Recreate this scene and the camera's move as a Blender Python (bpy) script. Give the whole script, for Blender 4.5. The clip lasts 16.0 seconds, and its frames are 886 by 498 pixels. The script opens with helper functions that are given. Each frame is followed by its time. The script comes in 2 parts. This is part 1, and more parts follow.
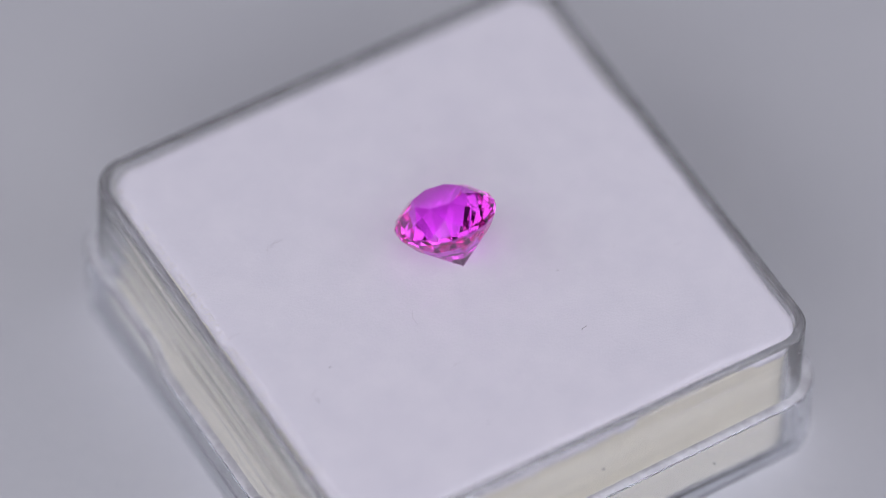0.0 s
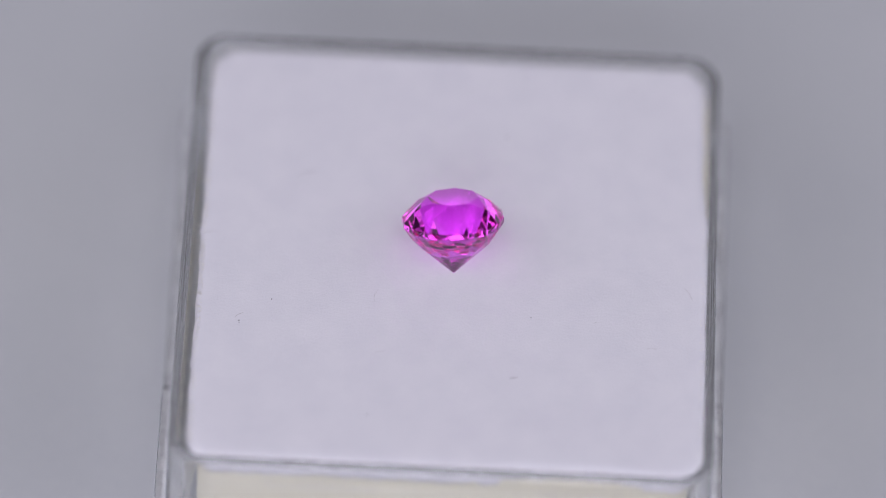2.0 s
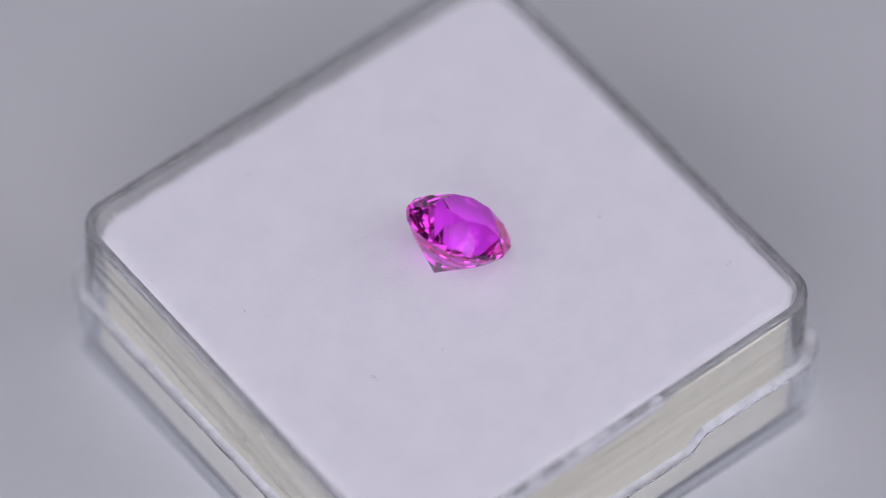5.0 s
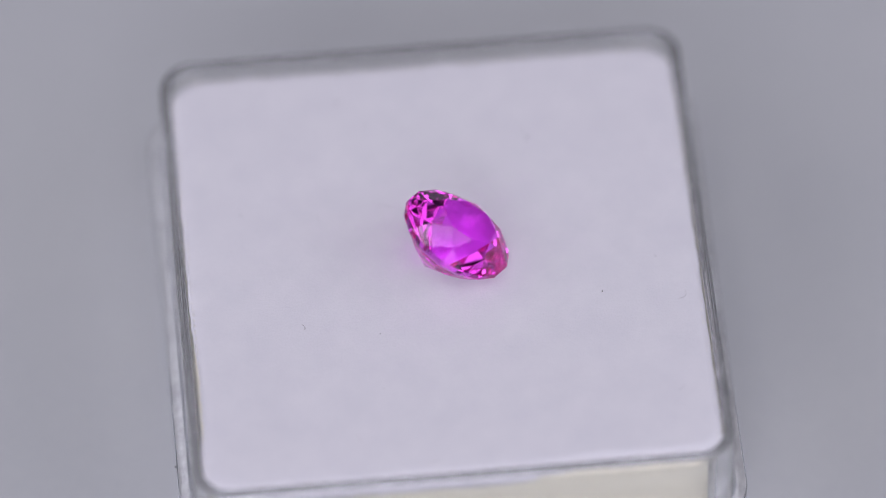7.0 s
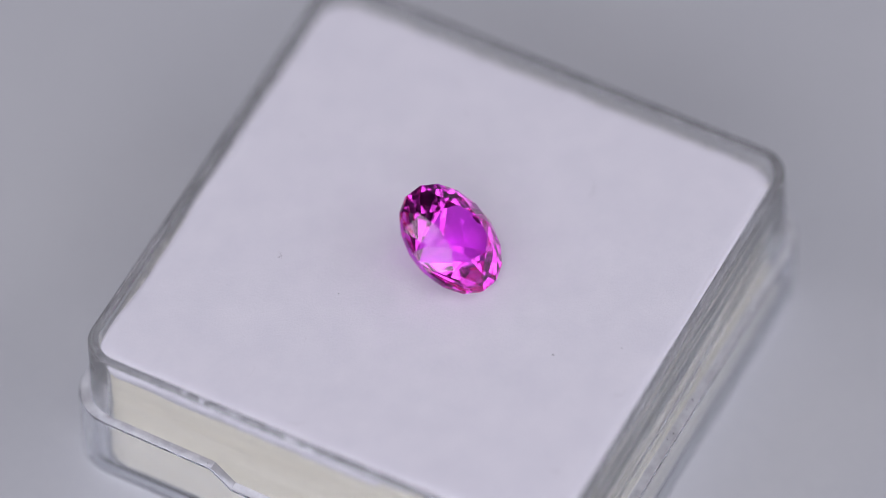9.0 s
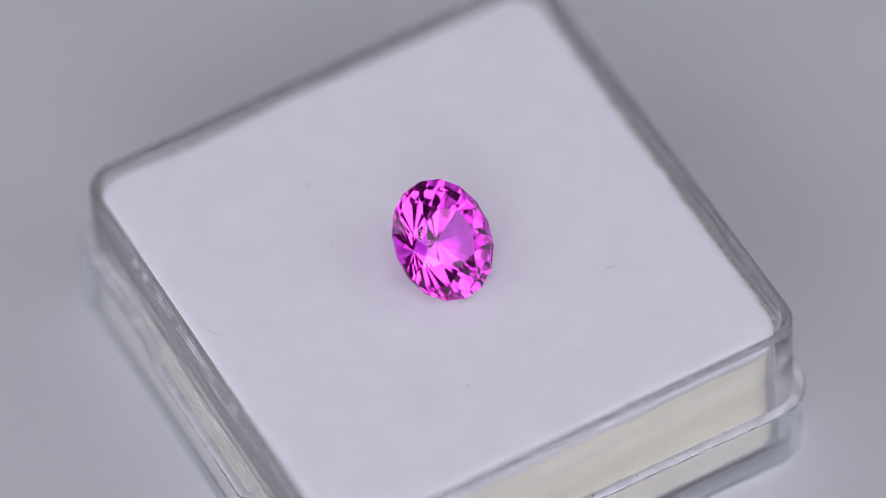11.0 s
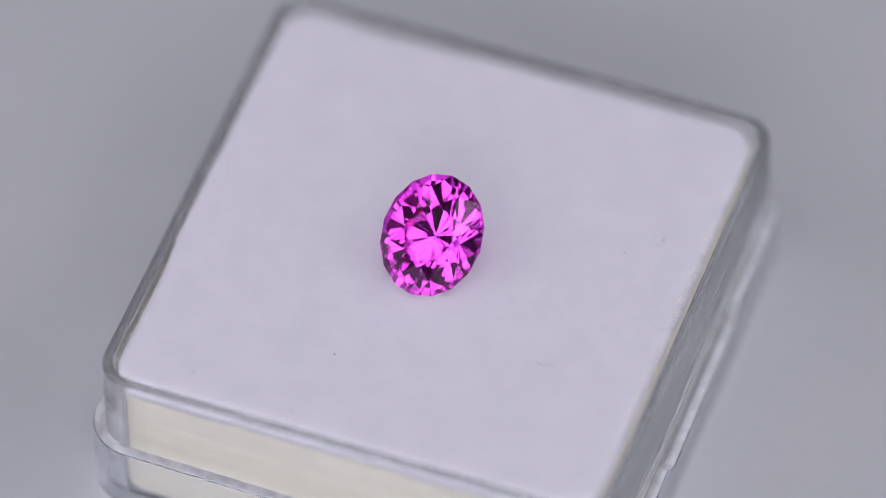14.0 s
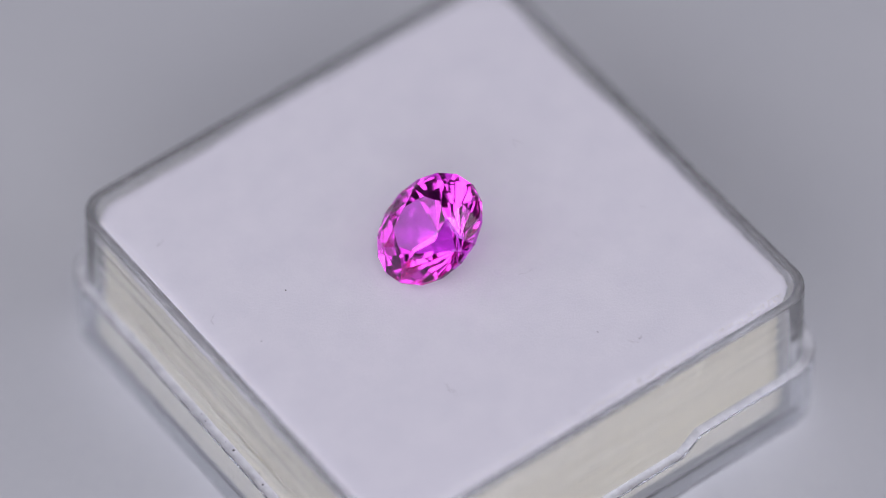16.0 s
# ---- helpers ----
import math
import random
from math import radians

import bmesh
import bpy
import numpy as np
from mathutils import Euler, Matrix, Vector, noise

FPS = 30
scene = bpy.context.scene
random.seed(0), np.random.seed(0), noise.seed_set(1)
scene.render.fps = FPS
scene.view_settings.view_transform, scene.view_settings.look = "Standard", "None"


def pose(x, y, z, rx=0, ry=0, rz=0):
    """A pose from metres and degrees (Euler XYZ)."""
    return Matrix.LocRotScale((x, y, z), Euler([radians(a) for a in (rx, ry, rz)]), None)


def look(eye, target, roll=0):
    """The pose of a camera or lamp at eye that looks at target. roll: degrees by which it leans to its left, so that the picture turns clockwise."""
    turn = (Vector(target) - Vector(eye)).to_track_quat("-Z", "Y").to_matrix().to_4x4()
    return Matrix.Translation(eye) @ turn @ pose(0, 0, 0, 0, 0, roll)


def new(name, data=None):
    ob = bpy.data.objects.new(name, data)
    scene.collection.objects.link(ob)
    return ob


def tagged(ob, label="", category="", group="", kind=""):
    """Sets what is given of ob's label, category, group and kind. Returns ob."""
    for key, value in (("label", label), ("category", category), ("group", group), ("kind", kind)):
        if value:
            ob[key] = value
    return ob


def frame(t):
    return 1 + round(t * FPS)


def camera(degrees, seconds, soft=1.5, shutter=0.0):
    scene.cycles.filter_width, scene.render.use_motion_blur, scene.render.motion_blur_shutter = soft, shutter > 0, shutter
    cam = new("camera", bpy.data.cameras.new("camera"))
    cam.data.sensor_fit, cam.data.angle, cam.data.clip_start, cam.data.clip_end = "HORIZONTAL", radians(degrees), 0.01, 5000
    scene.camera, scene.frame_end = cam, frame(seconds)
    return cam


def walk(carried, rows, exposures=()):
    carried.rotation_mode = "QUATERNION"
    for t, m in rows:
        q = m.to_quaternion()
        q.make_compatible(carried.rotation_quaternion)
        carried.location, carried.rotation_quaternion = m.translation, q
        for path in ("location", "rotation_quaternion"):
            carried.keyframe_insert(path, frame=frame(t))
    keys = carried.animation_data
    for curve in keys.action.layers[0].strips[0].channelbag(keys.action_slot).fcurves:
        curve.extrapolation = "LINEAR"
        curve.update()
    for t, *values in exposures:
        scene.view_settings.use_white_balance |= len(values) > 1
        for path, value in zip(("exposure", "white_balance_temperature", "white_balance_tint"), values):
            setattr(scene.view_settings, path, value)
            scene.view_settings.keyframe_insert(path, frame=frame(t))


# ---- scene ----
cam = camera(7.61, 16.0, 0.7)
EYE = (-0.00008, -0.30298, 0.41175)
AIM = (-0.00008, -0.30298 + 0.606451 * 0.5, 0.41175 - 0.795121 * 0.5)
CAM_POSE = look(EYE, AIM, 0.27)
walk(cam, [(0.0, CAM_POSE), (16.0, CAM_POSE)], exposures=[(0.0, 0.0), (16.0, 0.0)])
cam.data.dof.use_dof = True
cam.data.dof.focus_distance = 0.4973
cam.data.dof.aperture_fstop = 8.0

# ---------------------------------------------------------------- light
world = bpy.data.worlds.new("world")
scene.world = world
world.use_nodes = True
world.node_tree.nodes["Background"].inputs["Color"].default_value = (0.5, 0.52, 0.56, 1)
world.node_tree.nodes["Background"].inputs["Strength"].default_value = 0.05


def softbox(name, eye, target, sx, sy, watts, colour=(1, 1, 1)):
    lamp = bpy.data.lights.new(name, "AREA")
    lamp.shape, lamp.size, lamp.size_y, lamp.energy, lamp.color = "RECTANGLE", sx, sy, watts, colour
    ob = new(name, lamp)
    ob.matrix_world = look(eye, target)
    return ob


LAMP = (0.915, 0.89, 1.0)
softbox("softbox_rear", (-0.34, 0.40, 0.86), (0, 0, 0), 0.30, 0.36, 0.15, LAMP)
softbox("softbox_rear", (0.34, 0.40, 0.86), (0, 0, 0), 0.30, 0.36, 0.15, LAMP)
softbox("softbox_side", (-0.66, -0.215, 0.60), (0, 0, 0.01), 0.84, 0.42, 1.62, LAMP)
softbox("softbox_side", (0.66, -0.215, 0.60), (0, 0, 0.01), 0.84, 0.42, 1.62, LAMP)
softbox("softbox_overhead", (0.0, -0.27, 0.98), (0, 0, 0.01), 0.78, 0.48, 3.8, LAMP)
softbox("softbox_front", (-0.12, -0.92, 0.60), (0, 0, 0.01), 0.90, 0.34, 3.4, LAMP)

# light that goes to and fro in the stone and in the clear plastic
scene.cycles.max_bounces = 32
scene.cycles.glossy_bounces = 24
scene.cycles.transmission_bounces = 24
scene.cycles.caustics_reflective = True
scene.cycles.caustics_refractive = True
scene.cycles.blur_glossy = 0.5


# ---------------------------------------------------------------- materials
def material(name):
    m = bpy.data.materials.new(name)
    m.use_nodes = True
    t = m.node_tree
    t.nodes.clear()
    out = t.nodes.new("ShaderNodeOutputMaterial")
    return m, t, out


def link(t, a, b):
    t.links.new(a, b)


def noise_node(t, scale, detail=4, rough=0.6, coords=None, stretch=None):
    n = t.nodes.new("ShaderNodeTexNoise")
    n.inputs["Scale"].default_value, n.inputs["Detail"].default_value, n.inputs["Roughness"].default_value = scale, detail, rough
    c = t.nodes.new("ShaderNodeTexCoord")
    if stretch:
        m = t.nodes.new("ShaderNodeMapping")
        m.inputs["Scale"].default_value = stretch
        link(t, c.outputs[coords or "Object"], m.inputs["Vector"])
        link(t, m.outputs["Vector"], n.inputs["Vector"])
    else:
        link(t, c.outputs[coords or "Object"], n.inputs["Vector"])
    return n


def ramp_node(t, fac, lo, hi, c0, c1):
    r = t.nodes.new("ShaderNodeValToRGB")
    e = r.color_ramp.elements
    e[0].position, e[1].position = lo, hi
    e[0].color, e[1].color = (*c0, 1), (*c1, 1)
    link(t, fac, r.inputs["Fac"])
    return r


def bump_node(t, height, strength, distance):
    b = t.nodes.new("ShaderNodeBump")
    b.inputs["Strength"].default_value, b.inputs["Distance"].default_value = strength, distance
    link(t, height, b.inputs["Height"])
    return b


def matte(name, c0, c1, big, fine, rough=0.9, bump=0.3, dist=0.0001, sheen=0.0, spec=0.3, stretch=None):
    m, t, out = material(name)
    s = t.nodes.new("ShaderNodeBsdfPrincipled")
    a, b = noise_node(t, big, 5, stretch=stretch), noise_node(t, fine, 3, 0.7)
    mix = t.nodes.new("ShaderNodeMath")
    mix.operation = "MULTIPLY_ADD"
    link(t, b.outputs["Fac"], mix.inputs[0])
    mix.inputs[1].default_value = 0.35
    link(t, a.outputs["Fac"], mix.inputs[2])
    r = ramp_node(t, mix.outputs[0], 0.45, 0.9, c0, c1)
    link(t, r.outputs["Color"], s.inputs["Base Color"])
    s.inputs["Roughness"].default_value = rough
    s.inputs["Specular IOR Level"].default_value = spec
    s.inputs["Sheen Weight"].default_value = sheen
    if bump:
        link(t, bump_node(t, b.outputs["Fac"], bump, dist).outputs["Normal"], s.inputs["Normal"])
    link(t, s.outputs["BSDF"], out.inputs["Surface"])
    return m


def clear_plastic(name, tint, wave=0.06, rough=0.02, haze_lo=0.04, haze_hi=0.10):
    m, t, out = material(name)
    g = t.nodes.new("ShaderNodeBsdfGlass")
    g.inputs["IOR"].default_value, g.inputs["Roughness"].default_value = 1.49, rough
    g.inputs["Color"].default_value = (*tint, 1)
    # flow lines along the walls, left by the mould
    a = noise_node(t, 260, 2, 0.45, stretch=(0.12, 0.12, 1.35))
    link(t, bump_node(t, a.outputs["Fac"], wave, 0.0004).outputs["Normal"], g.inputs["Normal"])
    # white haze: partly scuffs, partly put in to lift dark refractions
    haze = t.nodes.new("ShaderNodeBsdfDiffuse")
    haze.inputs["Color"].default_value = (0.86, 0.86, 0.88, 1)
    haze_noise = noise_node(t, 700, 4, 0.7)
    amount = t.nodes.new("ShaderNodeMapRange")
    amount.inputs["From Min"].default_value, amount.inputs["From Max"].default_value = 0.35, 0.75
    amount.inputs["To Min"].default_value, amount.inputs["To Max"].default_value = haze_lo, haze_hi
    link(t, haze_noise.outputs["Fac"], amount.inputs["Value"])
    mix = t.nodes.new("ShaderNodeMixShader")
    link(t, amount.outputs["Result"], mix.inputs["Fac"])
    link(t, g.outputs["BSDF"], mix.inputs[1])
    link(t, haze.outputs["BSDF"], mix.inputs[2])
    link(t, mix.outputs["Shader"], out.inputs["Surface"])
    return m


def gem_material(name, polish):
    m, t, out = material(name)
    bent = t.nodes.new("ShaderNodeBsdfRefraction")
    bent.inputs["IOR"].default_value, bent.inputs["Roughness"].default_value = 1.768, 0.0
    bent.inputs["Color"].default_value = (0.93, 0.33, 0.98, 1)
    refl = t.nodes.new("ShaderNodeBsdfGlossy")
    refl.inputs["Roughness"].default_value = polish
    refl.inputs["Color"].default_value = (1.0, 0.80, 0.91, 1)
    fr = t.nodes.new("ShaderNodeFresnel")
    fr.inputs["IOR"].default_value = 1.765
    mix = t.nodes.new("ShaderNodeMixShader")
    link(t, fr.outputs["Fac"], mix.inputs["Fac"])
    link(t, bent.outputs[0], mix.inputs[1])
    link(t, refl.outputs["BSDF"], mix.inputs[2])
    link(t, mix.outputs["Shader"], out.inputs["Surface"])
    return m


TABLE = matte("white_tabletop", (0.50, 0.515, 0.545), (0.56, 0.57, 0.59), 25, 900, 0.55, 0.05, 0.00005)
# grey of the unseen walls, kept dark to deepen the stone's blacks
WALLP = matte("wall_paint", (0.26, 0.26, 0.27), (0.31, 0.31, 0.32), 3, 60, 0.9, 0.1, 0.001)
FLOORM = matte("grey_floor", (0.20, 0.19, 0.18), (0.28, 0.27, 0.25), 3, 50, 0.6, 0.1, 0.001)
VELVET = matte("white_velvet", (0.765, 0.754, 0.82), (0.82, 0.805, 0.863), 320, 5200, 0.95, 0.55, 0.00006, 0.2, 0.1)
FOAM = matte("cream_foam", (0.68, 0.645, 0.51), (0.81, 0.785, 0.67), 300, 4200, 0.95, 0.6, 0.00015, 0.0, 0.1, (0.12, 0.12, 1.6))
PLASTIC = clear_plastic("clear_polystyrene", (0.985, 0.988, 0.99), 0.14, 0.01, 0.02, 0.06)
PLASTIC_TRAY = clear_plastic("clear_lid_plastic", (0.97, 0.975, 0.985), 0.10, 0.01, 0.015, 0.05)
# scuffed ledge; the strong haze also stands in for its bright refracted light
PLASTIC_EDGE = clear_plastic("scuffed_lightened_edge", (0.98, 0.98, 0.985), 0.3, 0.12, 0.34, 0.56)
# the rim's extra haze paints in light that its refraction lacks
PLASTIC_RIM = clear_plastic("lightened_plastic_rim", (0.985, 0.988, 0.99), 0.08, 0.03, 0.12, 0.22)
GEM = gem_material("pink_sapphire", 0.0)
GEM_BACK = gem_material("pink_sapphire_pavilion", 0.04)
LINT = matte("grey_lint", (0.16, 0.15, 0.17), (0.26, 0.24, 0.27), 900, 4000, 0.9, 0)
LINT_PALE = matte("pale_lint", (0.42, 0.40, 0.42), (0.55, 0.52, 0.55), 900, 4000, 0.9, 0)
DIRT = matte("dark_speck", (0.05, 0.05, 0.05), (0.10, 0.09, 0.09), 900, 4000, 0.9, 0)
FLUFF = matte("white_fluff", (0.78, 0.77, 0.74), (0.88, 0.86, 0.84), 900, 4000, 0.95, 0)

MM = 0.001
TOP = 14.0          # height of the box's rim, in mm
BASE_X, BASE_Y = 0.41, -0.22
TRAY_X, TRAY_Y = 0.20, -0.08


# ---------------------------------------------------------------- mesh helpers
def mesh_of(name, verts, faces, mat, smooth=False):
    me = bpy.data.meshes.new(name)
    me.from_pydata([tuple(c * MM for c in v) for v in verts], [], faces)
    me.materials.append(mat)
    me.validate()
    if smooth:
        me.polygons.foreach_set("use_smooth", [True] * len(me.polygons))
    me.update()
    return me


def part(name, verts, faces, mat, parent, label="", smooth=False):
    ob = new(name, mesh_of(name, verts, faces, mat, smooth))
    ob.parent = parent
    if label:
        ob["label"] = label
    if mat in (PLASTIC, PLASTIC_RIM, PLASTIC_TRAY, PLASTIC_EDGE, GEM_BACK) and name != "bottom_plate" or name in ("upper_girdle_facet", "girdle_facet"):
        ob.visible_shadow = False
    return ob


def rounded(hx, hy, r, n=10, stops=()):
    """A rounded square, anticlockwise, with extra points on its sides at the given distances from their middles."""
    pts = []
    for k, (sx, sy) in enumerate(((1, 1), (-1, 1), (-1, -1), (1, -1))):
        cx, cy = sx * (hx - r), sy * (hy - r)
        for i in range(n + 1):
            a = math.pi / 2 * (k + i / n)
            pts.append((cx + r * math.cos(a), cy + r * math.sin(a)))
        for s in sorted(stops):
            pts.append(((-s, hy), (-hx, -s), (s, -hy), (hx, s))[k])
    return pts


def loft(rings, cap_first=False, cap_last=False):
    n = len(rings[0])
    verts = [v for r in rings for v in r]
    faces = [(j * n + i, j * n + (i + 1) % n, (j + 1) * n + (i + 1) % n, (j + 1) * n + i) for j in range(len(rings) - 1) for i in range(n)]
    if cap_first:
        faces.append(tuple(reversed(range(n))))
    if cap_last:
        faces.append(tuple(range((len(rings) - 1) * n, len(rings) * n)))
    return verts, faces


STOPS = [-16, -13, -10, -8.4, -7.6, -6.7, -6.0, -3, 0, 3, 6.0, 6.7, 7.6, 8.4, 10, 13, 16]


def ring(hx, hy, r, z, top=None):
    pts = rounded(hx, hy, r, 10, STOPS)
    return [(x, y, z if top is None else top(x, y, z)) for x, y in pts]


# ---------------------------------------------------------------- setting
def slab(name, x0, x1, y0, y1, z0, z1, mat, label, category):
    v = [(x, y, z) for z in (z0, z1) for y in (y0, y1) for x in (x0, x1)]
    f = [(0, 2, 3, 1), (4, 5, 7, 6), (0, 1, 5, 4), (2, 6, 7, 3), (0, 4, 6, 2), (1, 3, 7, 5)]
    ob = new(name, mesh_of(name, [tuple(c * 1000 for c in p) for p in v], f, mat))
    return tagged(ob, label, category, kind="structure")


# unseen room shell, added to close off what the stone and plastic reflect
slab("floor", -1.6, 1.6, -1.6, 1.6, -0.85, -0.75, FLOORM, "unseen grey floor added under the table", "floor")
slab("ceiling", -1.6, 1.6, -1.6, 1.6, 1.70, 1.80, WALLP, "unseen grey ceiling added above the table", "ceiling")
slab("unseen_wall_north", -1.6, 1.6, 1.6, 1.7, -0.75, 1.70, WALLP, "unseen grey wall added around the table", "wall")
slab("unseen_wall_south", -1.6, 1.6, -1.7, -1.6, -0.75, 1.70, WALLP, "unseen grey wall added around the table", "wall")
slab("unseen_wall_east", 1.6, 1.7, -1.6, 1.6, -0.75, 1.70, WALLP, "unseen grey wall added around the table", "wall")
slab("unseen_wall_west", -1.7, -1.6, -1.6, 1.6, -0.75, 1.70, WALLP, "unseen grey wall added around the table", "wall")


def table():
    ob = tagged(new("table"), "plain white matt table under the clear box", "table")
    v, f = loft([ring_m(600, 450, 20, z) for z in (-30, 0)], True, True)
    part("tabletop", v, f, TABLE, ob)
    for x in (-540, 540):
        for y in (-390, 390):
            v, f = loft([[(x + a, y + b, z) for a, b in rounded(25, 25, 6, 4)] for z in (-750, -30)], True, True)
            part("leg", v, f, TABLE, ob)
    return ob


def ring_m(hx, hy, r, z):
    return [(x, y, z) for x, y in rounded(hx, hy, r, 6)]


table()


# ---------------------------------------------------------------- the clear box
def box_base():
    """The clear box that holds the pad; its origin lies on the turning axis, at the middle of its rim's plane."""
    ob = tagged(new("gem_box"), "clear plastic square box with rounded corners, standing in a tray", "box")

    def rg(inset, z, r):
        return [(x + BASE_X, y + BASE_Y, z) for x, y, z in ring(20.08 - inset, 20.0 - inset, r, z)]

    low, bottom = -0.1, -13.15
    outer = [rg(0.35, bottom, 1.9), rg(low, bottom + 0.45, 2.4), rg(low - 0.01, bottom + 0.55, 2.4), rg(-0.15, -7.0, 2.6), rg(-0.02, -1.0, 2.5), rg(0.0, -0.45, 2.5)]
    v, f = loft(outer)
    part("outer_wall", v, f, PLASTIC, ob, smooth=True)
    lip = [rg(0.0, -0.45, 2.5)]
    for k in range(13):
        a = math.pi * k / 12
        lip.append(rg(0.35 - 0.35 * math.cos(a), -0.30 + 0.30 * math.sin(a), 2.5 - 0.36 * (1 - math.cos(a)) / 2))
    lip.append(rg(0.70, -0.45, 2.14))
    v, f = loft(lip)
    part("rim", v, f, PLASTIC_RIM, ob, "rounded glossy clear plastic rim", smooth=True)
    v, f = loft([rg(0.70, -0.45, 2.14), rg(0.71, -1.0, 2.1), rg(0.77, -4.0, 1.95), rg(0.82, -7.0, 1.85), rg(0.90, bottom + 0.4, 1.7)])
    part("inner_wall", v, f, PLASTIC, ob, smooth=True)
    va, fa = loft([rg(0.35, bottom, 1.9)], True)
    vb, fb = loft([rg(0.90, bottom + 0.4, 1.7)], False, True)
    part("bottom_plate", va + vb, fa + [tuple(i + len(va) for i in q) for q in fb], PLASTIC, ob)
    return ob


def box_lid():
    """The lid, turned over below the box as a tray, with a shallow finger notch in two opposite sides."""
    ob = tagged(new("plastic_tray"), "clear plastic tray with two finger notches on the white table", "tray")

    def notch(x, y, z):
        if abs(x - TRAY_X) < 19 or abs(y) > 8.4:
            return z
        k = min(1.0, max(0.0, (8.4 - abs(y)) / 1.7))
        return z - 1.55 * k

    def rg(inset, z, r, cut=False):
        return [(x + TRAY_X, y + TRAY_Y, z) for x, y, z in ring(21.11 - inset, 21.11 - inset, r, z)] if not cut else \
            [(x + TRAY_X, y + TRAY_Y, notch(x + TRAY_X, y, z)) for x, y, z in ring(21.11 - inset, 21.11 - inset, r, z)]

    v, f = loft([rg(0.75, 0.0, 2.6), rg(0.30, 0.12, 3.0), rg(0.08, 0.42, 3.3), rg(0.03, 1.0, 3.4)])
    part("foot", v, f, PLASTIC_TRAY, ob, "rounded lower edge of the tray", smooth=True)
    wall = [rg(0.03, 1.0, 3.4), rg(0.02, 1.2, 3.4), rg(0.0, 4.2, 3.5), rg(0.0, 6.76, 3.5, True), rg(0.0, 6.80, 3.5, True), rg(0.08, 6.9, 3.4, True)]
    v, f = loft(wall)
    part("outer_wall", v, f, PLASTIC_TRAY, ob, smooth=True)
    v, f = loft([rg(0.08, 6.9, 3.4, True), rg(0.80, 6.9, 2.85, True)])
    part("ledge", v, f, PLASTIC_EDGE, ob, "flat clear edge of the tray")
    v, f = loft([rg(0.80, 6.9, 2.85, True), rg(0.78, 4.2, 2.85), rg(0.74, 0.45, 2.8)])
    part("inner_wall", v, f, PLASTIC_TRAY, ob, smooth=True)
    va, fa = loft([rg(0.75, 0.0, 2.6)], True)
    vb, fb = loft([rg(0.74, 0.45, 2.8)], False, True)
    part("bottom_plate", va + vb, fa + [tuple(i + len(va) for i in q) for q in fb], PLASTIC_TRAY, ob)
    return ob


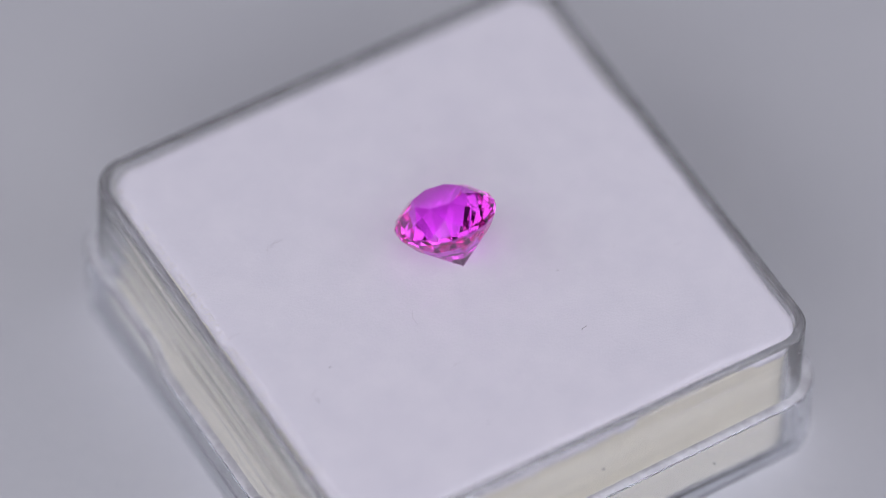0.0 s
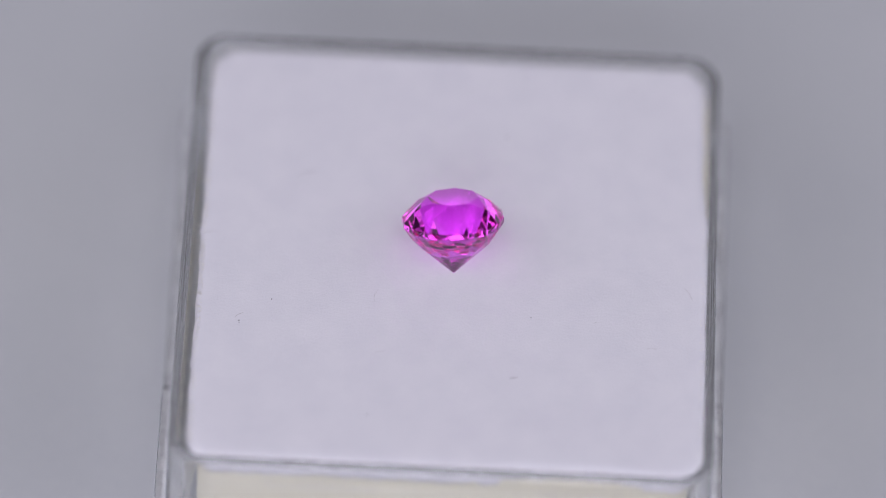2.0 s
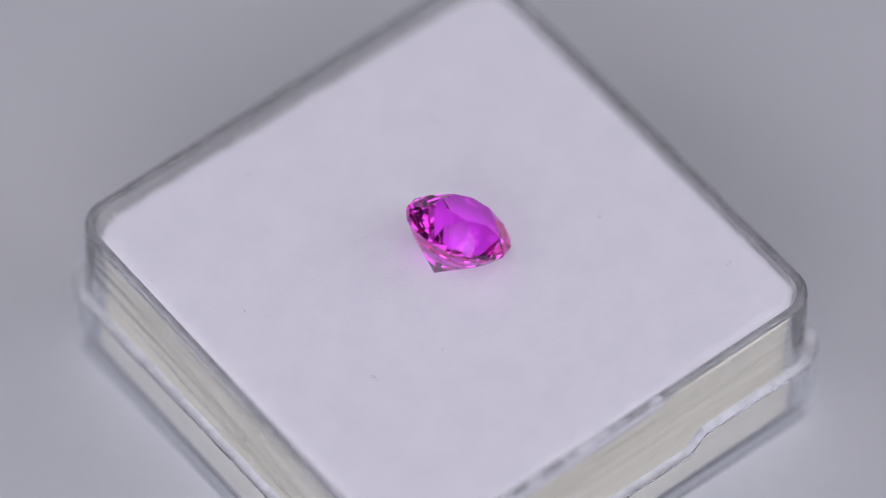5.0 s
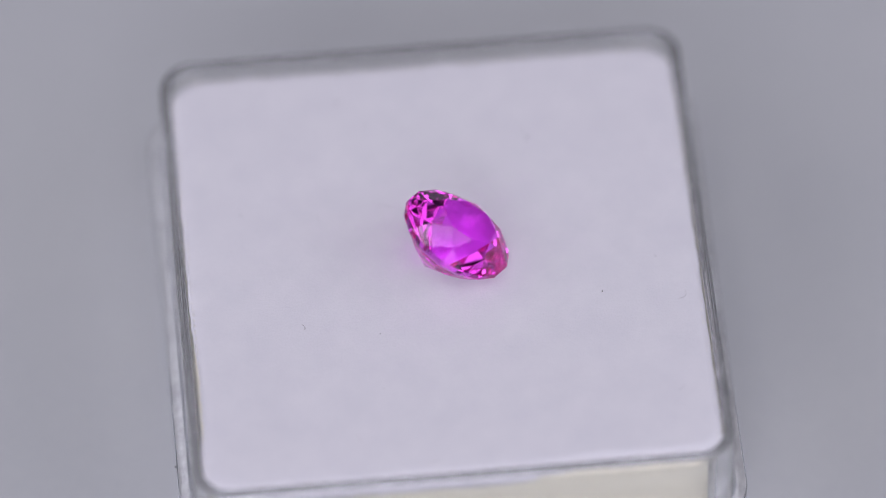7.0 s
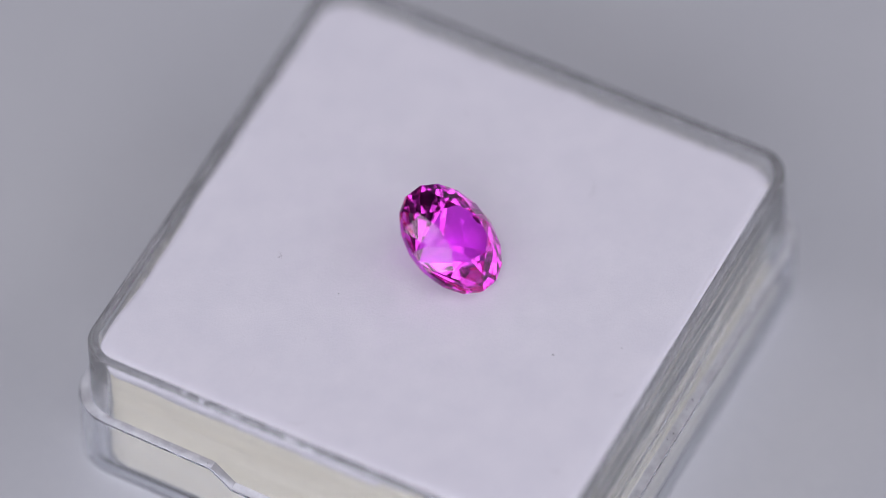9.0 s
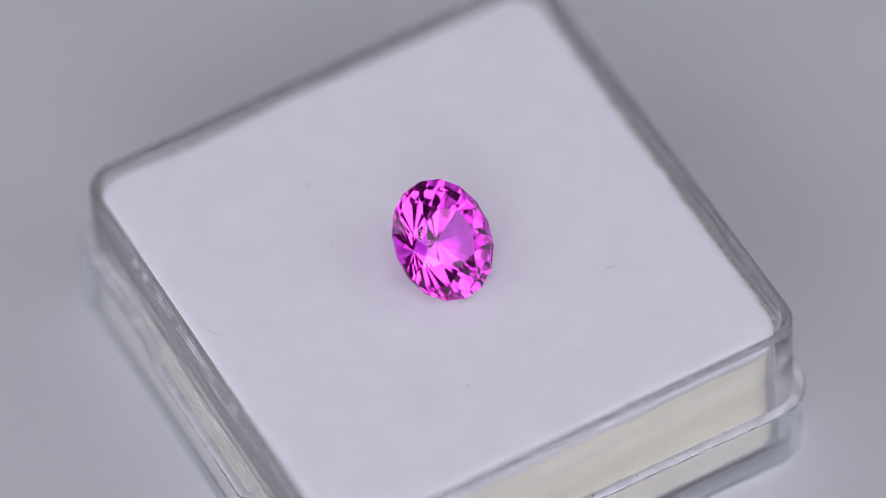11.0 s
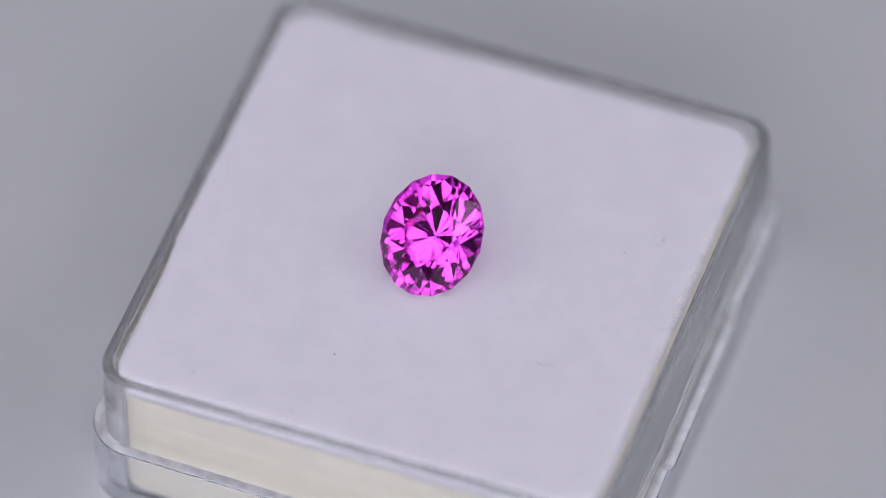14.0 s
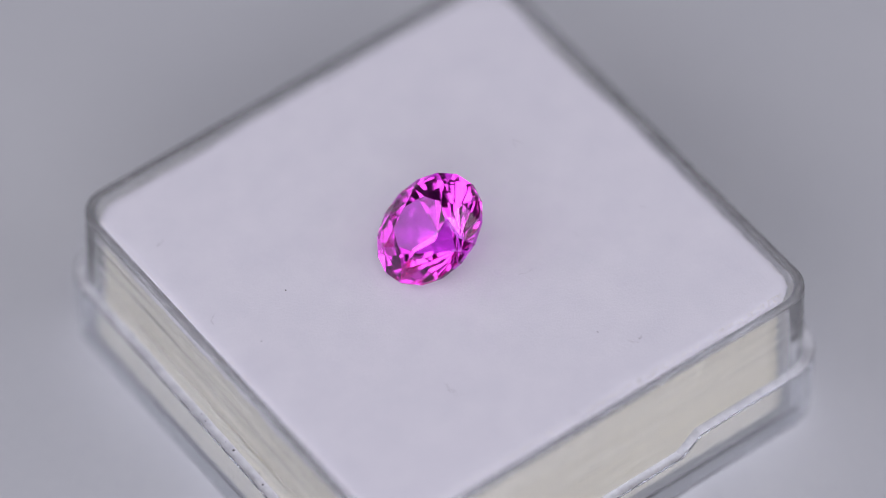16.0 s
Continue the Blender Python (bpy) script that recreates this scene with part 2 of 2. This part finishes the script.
def foam_pad():
    ob = tagged(new("foam_pad"), "cream foam pad with a white velvet top filling the clear box", "foam pad")
    rng = random.Random(4)

    def side(h, r, z, jit):
        return [(x + BASE_X + rng.uniform(-jit, jit), y + BASE_Y + 0.02 + rng.uniform(-jit, jit), z + rng.uniform(-jit, jit)) for x, y in rounded(h - 0.16, h - 0.21, r, 8, [k * 0.8 for k in range(-20, 21)])]

    def ragged(pts, sheet=False):
        """The cut edges: one side cut short, and the sheet a little short of the foam in two more places."""
        out = []
        for x, y, z in pts:
            if x < -16.4:
                short = min(1.0, (-16.4 - x) / 1.4)
                loose = short if z > -3 else 0.12
                x += short * 0.36 + loose * 0.14 * noise.noise((y * 0.9, 3.1, z * 0.8)) + loose * 0.10 * noise.noise((y * 4.0, 7.7, z * 2.0))
            elif sheet and x > 18.4 and y > 4:
                x -= 0.32 * min(1, (y - 4) / 5) + 0.08 * noise.noise((y * 3.0, 1.7, 0.0))
            elif sheet and y < -18.4 and 4 < x < 16:
                y += 0.26 * math.sin(math.pi * (x - 4) / 12) + 0.08 * noise.noise((x * 3.0, 5.2, 0.0))
            out.append((x, y, z))
        return out

    def hem(h, r, z):
        return [(x, y, z + 0.25 * noise.noise((x * 1.3, y * 1.3, 0.4)) + rng.uniform(-0.12, 0.12)) for x, y, _ in side(h, r, z, 0.02)]

    block = [side(h, q, z, 0.03) for h, q, z in ((19.05, 2.6, -12.4), (19.12, 2.8, -9), (19.12, 2.9, -7), (19.18, 2.9, -4), (19.24, 2.7, -2.2), (19.26, 2.4, -1.25))]
    v, f = loft([ragged(q) for q in block], True, True)
    part("foam_block", v, f, FOAM, ob, "cream foam block")
    # velvet sheet over the block, slightly uneven
    rings = [hem(19.29, 2.3, -1.75), side(19.34, 2.2, -1.2, 0.02), side(19.40, 2.1, -0.85, 0.04), side(19.34, 2.3, -0.60, 0.05), side(19.16, 2.4, -0.43, 0.05), side(18.85, 2.4, -0.35, 0.03)]
    for k in (0.97, 0.94, 0.85, 0.7, 0.5, 0.3, 0.12):
        base = rounded(18.94, 18.89, 2.4, 8, [j * 0.8 for j in range(-20, 21)])
        rings.append([(x * k + BASE_X, y * k + BASE_Y + 0.02, -0.33 + 0.03 * noise.noise((x * k * 0.3, y * k * 0.3, 1.7))) for x, y in base])
    v, f = loft([ragged(q, True) for q in rings], True, True)
    part("velvet_top", v, f, VELVET, ob, "white velvet top sheet", smooth=True)
    # nap of the velvet: short fibres lying over the sheet
    fv, ff = [], []
    for i in range(5200):
        x, y = rng.uniform(-18.6, 18.6), rng.uniform(-18.6, 18.6)
        a, ln = rng.uniform(0, 2 * math.pi), rng.uniform(0.12, 0.34)
        p0 = Vector((x + BASE_X, y + BASE_Y, -0.335))
        p1 = p0 + Vector((math.cos(a), math.sin(a), 0)) * ln * 0.5 + Vector((0, 0, rng.uniform(0.0, 0.015)))
        p2 = p0 + Vector((math.cos(a + 0.4), math.sin(a + 0.4), 0)) * ln
        if x > -18.2:
            add_tube(fv, ff, [p0, p1, p2], rng.uniform(0.004, 0.007))
    tagged(part("velvet_nap", fv, ff, VELVET, ob, "short white velvet fibres"), kind="stuff")
    # frayed fibres along the sheet's cut edge
    fv, ff = [], []
    for i in range(2600):
        s = rng.uniform(-17.7, 17.7)
        k = rng.choice((0, 0, 1, 2, 3))
        ox, oy, dx, dy = ((-18.56, s, -1, 0), (s, 18.94, 0, 1), (18.94, s, 1, 0), (s, -18.94, 0, -1))[k]
        ln = rng.uniform(0.15, 0.62) if k == 0 else rng.uniform(0.1, 0.3)
        tx, ty = rng.uniform(-0.6, 0.6), rng.uniform(-0.6, 0.6)
        p0 = Vector((ox + BASE_X - dx * 0.15, oy + BASE_Y - dy * 0.15, rng.uniform(-0.5, -0.36)))
        p1 = p0 + Vector((dx + tx, dy + ty, rng.uniform(-0.3, 0.5))) * ln * 0.5
        p2 = p1 + Vector((dx * 0.6 + tx * 1.4, dy * 0.6 + ty * 1.4, rng.uniform(-0.8, 0.3))) * ln * 0.5
        add_tube(fv, ff, [p0, p1, p2], rng.uniform(0.008, 0.016))
    tagged(part("frayed_edge", fv, ff, FLUFF, ob, "loose white fibres at the cut edge"), kind="stuff")
    return ob


def add_tube(verts, faces, path, r):
    start = len(verts)
    m = len(path)
    for i, p in enumerate(path):
        d = (path[min(i + 1, m - 1)] - path[max(i - 1, 0)]).normalized()
        u = d.orthogonal().normalized()
        w = d.cross(u)
        for k in range(3):
            a = 2 * math.pi * k / 3
            verts.append(tuple(p + (u * math.cos(a) + w * math.sin(a)) * r))
    for i in range(m - 1):
        for k in range(3):
            a, b = start + i * 3 + k, start + i * 3 + (k + 1) % 3
            faces.append((a, b, b + 3, a + 3))
    faces.append((start + 2, start + 1, start))
    faces.append(tuple(start + (m - 1) * 3 + k for k in range(3)))


# ---------------------------------------------------------------- the gemstone
GEM_A, GEM_B = 4.69, 3.83
CROWN, HALF_GIRDLE, PAVILION = 1.78, 0.20, 4.195
TABLE_R, STAR_R = 0.50, 0.765
MAIN, BREAK = 40.4, 56.0


def main_angle(a):
    """The slope of the pavilion's mains: flatter at the oval's ends than at its sides."""
    return MAIN + 2.6 * math.sin(a) ** 2


def gemstone():
    ob = tagged(new("gemstone"), "transparent vivid pink oval brilliant-cut gemstone tilted on white velvet", "gemstone")

    def at(r, deg, z):
        a = radians(deg)
        return (GEM_A * r * math.cos(a), GEM_B * r * math.sin(a), z)

    c = math.cos(radians(22.5))
    hg = HALF_GIRDLE
    star_z = hg + (CROWN - hg) * (1 - STAR_R * c) / (1 - TABLE_R)
    tab = [at(TABLE_R, 45 * k, CROWN) for k in range(8)]
    star = [at(STAR_R, 45 * k + 22.5, star_z) for k in range(8)]
    gu = [at(1.0, 22.5 * k, hg) for k in range(16)]
    gl = [at(1.0, 22.5 * k, -hg) for k in range(16)]
    part("table_facet", tab, [tuple(range(8))], GEM, ob)

    def facet(name, *corners, mat=GEM):
        part(name, list(corners), [tuple(range(len(corners)))], mat, ob)

    for k in range(8):
        facet("star_facet", tab[k], star[k], tab[(k + 1) % 8])
        facet("kite_facet", tab[k], star[(k - 1) % 8], gu[2 * k], star[k])
        facet("upper_girdle_facet", star[k], gu[2 * k], gu[2 * k + 1])
        facet("upper_girdle_facet", star[k], gu[2 * k + 1], gu[(2 * k + 2) % 16])
    for k in range(16):
        facet("girdle_facet", gu[k], gl[k], gl[(k + 1) % 16], gu[(k + 1) % 16])
    # pavilion: a prism below the girdle, cut by the break facets and by two sets of mains that meet in the culet
    bm = bmesh.new()
    n = len(gl)
    up = [bm.verts.new(p) for p in gl]
    dn = [bm.verts.new((p[0], p[1], -6.0)) for p in gl]
    for k in range(n):
        bm.faces.new((up[k], dn[k], dn[(k + 1) % n], up[(k + 1) % n]))
    bm.faces.new(tuple(reversed(dn)))
    cuts = []
    for k in range(n):
        p, q = Vector(gl[k]), Vector(gl[(k + 1) % n])
        edge = (q - p).normalized()
        side = Vector((edge.y, -edge.x, 0))
        cuts.append((p, side * math.sin(radians(BREAK)) - Vector((0, 0, 1)) * math.cos(radians(BREAK))))
    for k in range(16):
        a = math.atan2(GEM_B * math.sin(radians(22.5 * k)), GEM_A * math.cos(radians(22.5 * k)))
        far = math.hypot(GEM_A * math.cos(radians(22.5 * k)), GEM_B * math.sin(radians(22.5 * k)))
        side = Vector((math.cos(a), math.sin(a), 0))
        main = radians(main_angle(a))
        at_r = 0.78 * far
        steep = main + radians(6.0)
        cuts.append((side * at_r + Vector((0, 0, -PAVILION + at_r * math.tan(main))), side * math.sin(steep) - Vector((0, 0, 1)) * math.cos(steep)))
    for k in range(16):
        a = radians(22.5 * k + 11.25)
        side = Vector((math.cos(a) / GEM_A, math.sin(a) / GEM_B, 0)).normalized()
        ang = math.atan(math.tan(radians(main_angle(a))) * (1.0 if k % 2 == 0 else 0.975))
        cuts.append((Vector((0, 0, -PAVILION)), side * math.sin(ang) - Vector((0, 0, 1)) * math.cos(ang)))
    for point, normal in cuts:
        geom = bm.verts[:] + bm.edges[:] + bm.faces[:]
        done = bmesh.ops.bisect_plane(bm, geom=geom, dist=1e-5, plane_co=point, plane_no=normal, clear_outer=True)
        rim = [e for e in done["geom_cut"] if isinstance(e, bmesh.types.BMEdge) and len(e.link_faces) == 1]
        rim = [e for e in rim if not all(abs(w.co.z + hg) < 1e-4 for w in e.verts)]
        if len(rim) > 1:
            bmesh.ops.holes_fill(bm, edges=rim, sides=0)
            bmesh.ops.contextual_create(bm, geom=[e for e in rim if e.is_valid and len(e.link_faces) == 1])
    bmesh.ops.remove_doubles(bm, verts=bm.verts[:], dist=1e-4)
    bm.normal_update()
    for q in bm.faces:
        facet("main_facet" if min(w.co.z for w in q.verts) < -PAVILION + 0.01 else "lower_girdle_facet", *[tuple(w.co) for w in q.verts], mat=GEM_BACK)
    bm.free()
    return ob


def fibre(path, r, mat, name, label):
    v, f = [], []
    add_tube(v, f, [Vector(p) for p in path], r)
    return tagged(new(name, mesh_of(name, v, f, mat)), label, "lint", group="lint on the pad")


def speck(parent, x, y, z, r):
    """A grain of dirt on the plastic."""
    bm = bmesh.new()
    bmesh.ops.create_icosphere(bm, subdivisions=1, radius=r)
    v = [tuple(Vector((x, y, z)) + w.co * (1 + 0.4 * noise.noise(w.co * 9 / r + Vector((x, y, z))))) for w in bm.verts]
    bm.verts.index_update()
    f = [tuple(w.index for w in q.verts) for q in bm.faces]
    bm.free()
    part("dirt_speck", v, f, DIRT, parent, "tiny dark speck of dirt")


lid = box_lid()
base = box_base()
for x, y, z, r in ((-19.72, 2.0, -5.9, 0.085), (1.83, -20.28, -4.7, 0.11), (1.7, -20.28, -4.3, 0.05), (-2.25, -20.27, -3.9, 0.05), (-3.6, 19.85, -8.0, 0.09),
                   (-19.72, 0.6, -5.65, 0.07), (-19.72, 1.1, -5.1, 0.075), (-19.70, -2.5, -2.6, 0.05), (20.58, -0.9, -4.6, 0.06)):
    speck(base, x, y, z, r)
for x, y, z, r in ((-14.9, -20.66, 6.92, 0.10), (-14.1, -20.62, 6.92, 0.05), (-13.0, -20.68, 6.92, 0.06), (-1.22, 20.48, 6.92, 0.10), (-0.2, 20.5, 6.92, 0.05),
                   (2.96, 20.46, 6.92, 0.06), (-5.05, 20.55, 6.92, 0.08), (20.9, -8.9, 6.92, 0.06), (2.25, 20.6, 6.92, 0.07), (11.0, -21.2, 4.4, 0.09)):
    speck(lid, x, y, z, r)
for side_y, x0, x1, z in ((-20.27, 7.5, 14.0, -2.25), (19.83, 2.8, 12.5, -2.35), (-20.27, -12.5, -4.0, -2.6)):
    v, f = [], []
    add_tube(v, f, [Vector((x0 + (x1 - x0) * i / 6, side_y + 0.03 * (1 if side_y < 0 else -1), z + 0.03 * math.sin(i * 2.1))) for i in range(7)], 0.03)
    part("hairline_scratch", v, f, LINT_PALE, base, "fine grey hairline scratch on the wall")
pad = foam_pad()
stone = gemstone()

# (x, y, turn, length, bend, radius, tone)
FIBRES = [
    (5.6, -11.05, 20, 0.55, 0.9, 0.018, 0), (-4.9, -4.0, 80, 1.2, 0.5, 0.008, 1), (-17.6, 1.0, 15, 1.3, 0.8, 0.009, 1),
    (18.4, -2.6, -60, 1.2, 0.5, 0.012, 1), (-10.4, 7.1, 10, 1.1, 0.8, 0.012, 0), (-11.2, 7.0, 60, 0.8, 0.3, 0.006, 1),
    (5.34, 17.4, -40, 0.9, 1.0, 0.010, 0), (-15.0, -6.4, 40, 0.8, 0.5, 0.010, 1), (-4.4, -9.2, 10, 0.6, 0.4, 0.007, 1),
    (11.6, -5.6, 20, 0.4, 0.3, 0.007, 1), (15.9, -7.75, 5, 0.9, 0.2, 0.007, 1), (13.7, 16.4, -70, 0.7, 0.4, 0.010, 0),
]
lints = []
for x, y, turn, ln, bend, r, tone in FIBRES:
    path = []
    for i in range(9):
        s = i / 8 - 0.5
        path.append((s * ln, bend * ln * (0.25 - s * s) * (1 if i < 6 else 0.6), 0.02 + 0.05 * math.sin(i)))
    ob = fibre(path, r, LINT_PALE if tone else LINT, "lint_fibre", "fine curled grey lint fibre on the white velvet")
    lints.append((ob, pose(x * MM, y * MM, -0.30 * MM, 0, 0, turn)))
for x, y, r in ((4.43, 11.47, 0.075), (-15.05, -6.9, 0.07), (-12.7, -4.8, 0.055), (1.6, 15.75, 0.05), (6.7, -5.4, 0.045), (-15.0, -7.1, 0.04), (-5.15, -14.9, 0.05)):
    bm = bmesh.new()
    bmesh.ops.create_icosphere(bm, subdivisions=1, radius=r * MM)
    for v in bm.verts:
        v.co = Vector((v.co.x * 1.2, v.co.y * 0.8, v.co.z * 0.6)) * (1 + 0.3 * noise.noise(v.co * 9000 + Vector((x, y, 0))))
    me = bpy.data.meshes.new("lint_speck")
    bm.to_mesh(me)
    bm.free()
    me.materials.append(LINT)
    ob = tagged(new("lint_speck", me), "tiny dark lint speck on the white velvet", "lint", group="lint on the pad")
    lints.append((ob, pose(x * MM, y * MM, -0.30 * MM)))


# ---------------------------------------------------------------- the turning
def turning(local):
    """Rows of a thing that turns about the upright axis through the origin."""
    rows = []
    for i in range(33):
        t = i * 0.5
        rows.append((t, pose(0, 0, 0, 0, 0, 31.13 - 16.514 * t) @ local))
    return rows


def motions():
    rim = Matrix.Translation((0, 0, TOP * MM))
    lean = Euler((0.0126, 0.0272, 0.0)).to_matrix().to_4x4()
    walk(lid, turning(pose(0, 0, 0.00004)))
    walk(base, turning(rim @ pose(0, 0, 0.0003) @ lean))
    walk(pad, turning(rim @ lean @ pose(0.00012, 0, 0)))
    tilt, az, spin = 35.39, 93.66, -5.28
    walk(stone, turning(rim @ pose(0.62 * MM, 0.88 * MM, 3.01 * MM) @ pose(0, 0, 0, 0, 0, az) @ pose(0, 0, 0, 0, tilt, 0) @ pose(0, 0, 0, 0, 0, spin)))
    for ob, local in lints:
        walk(ob, turning(rim @ lean @ local))


motions()
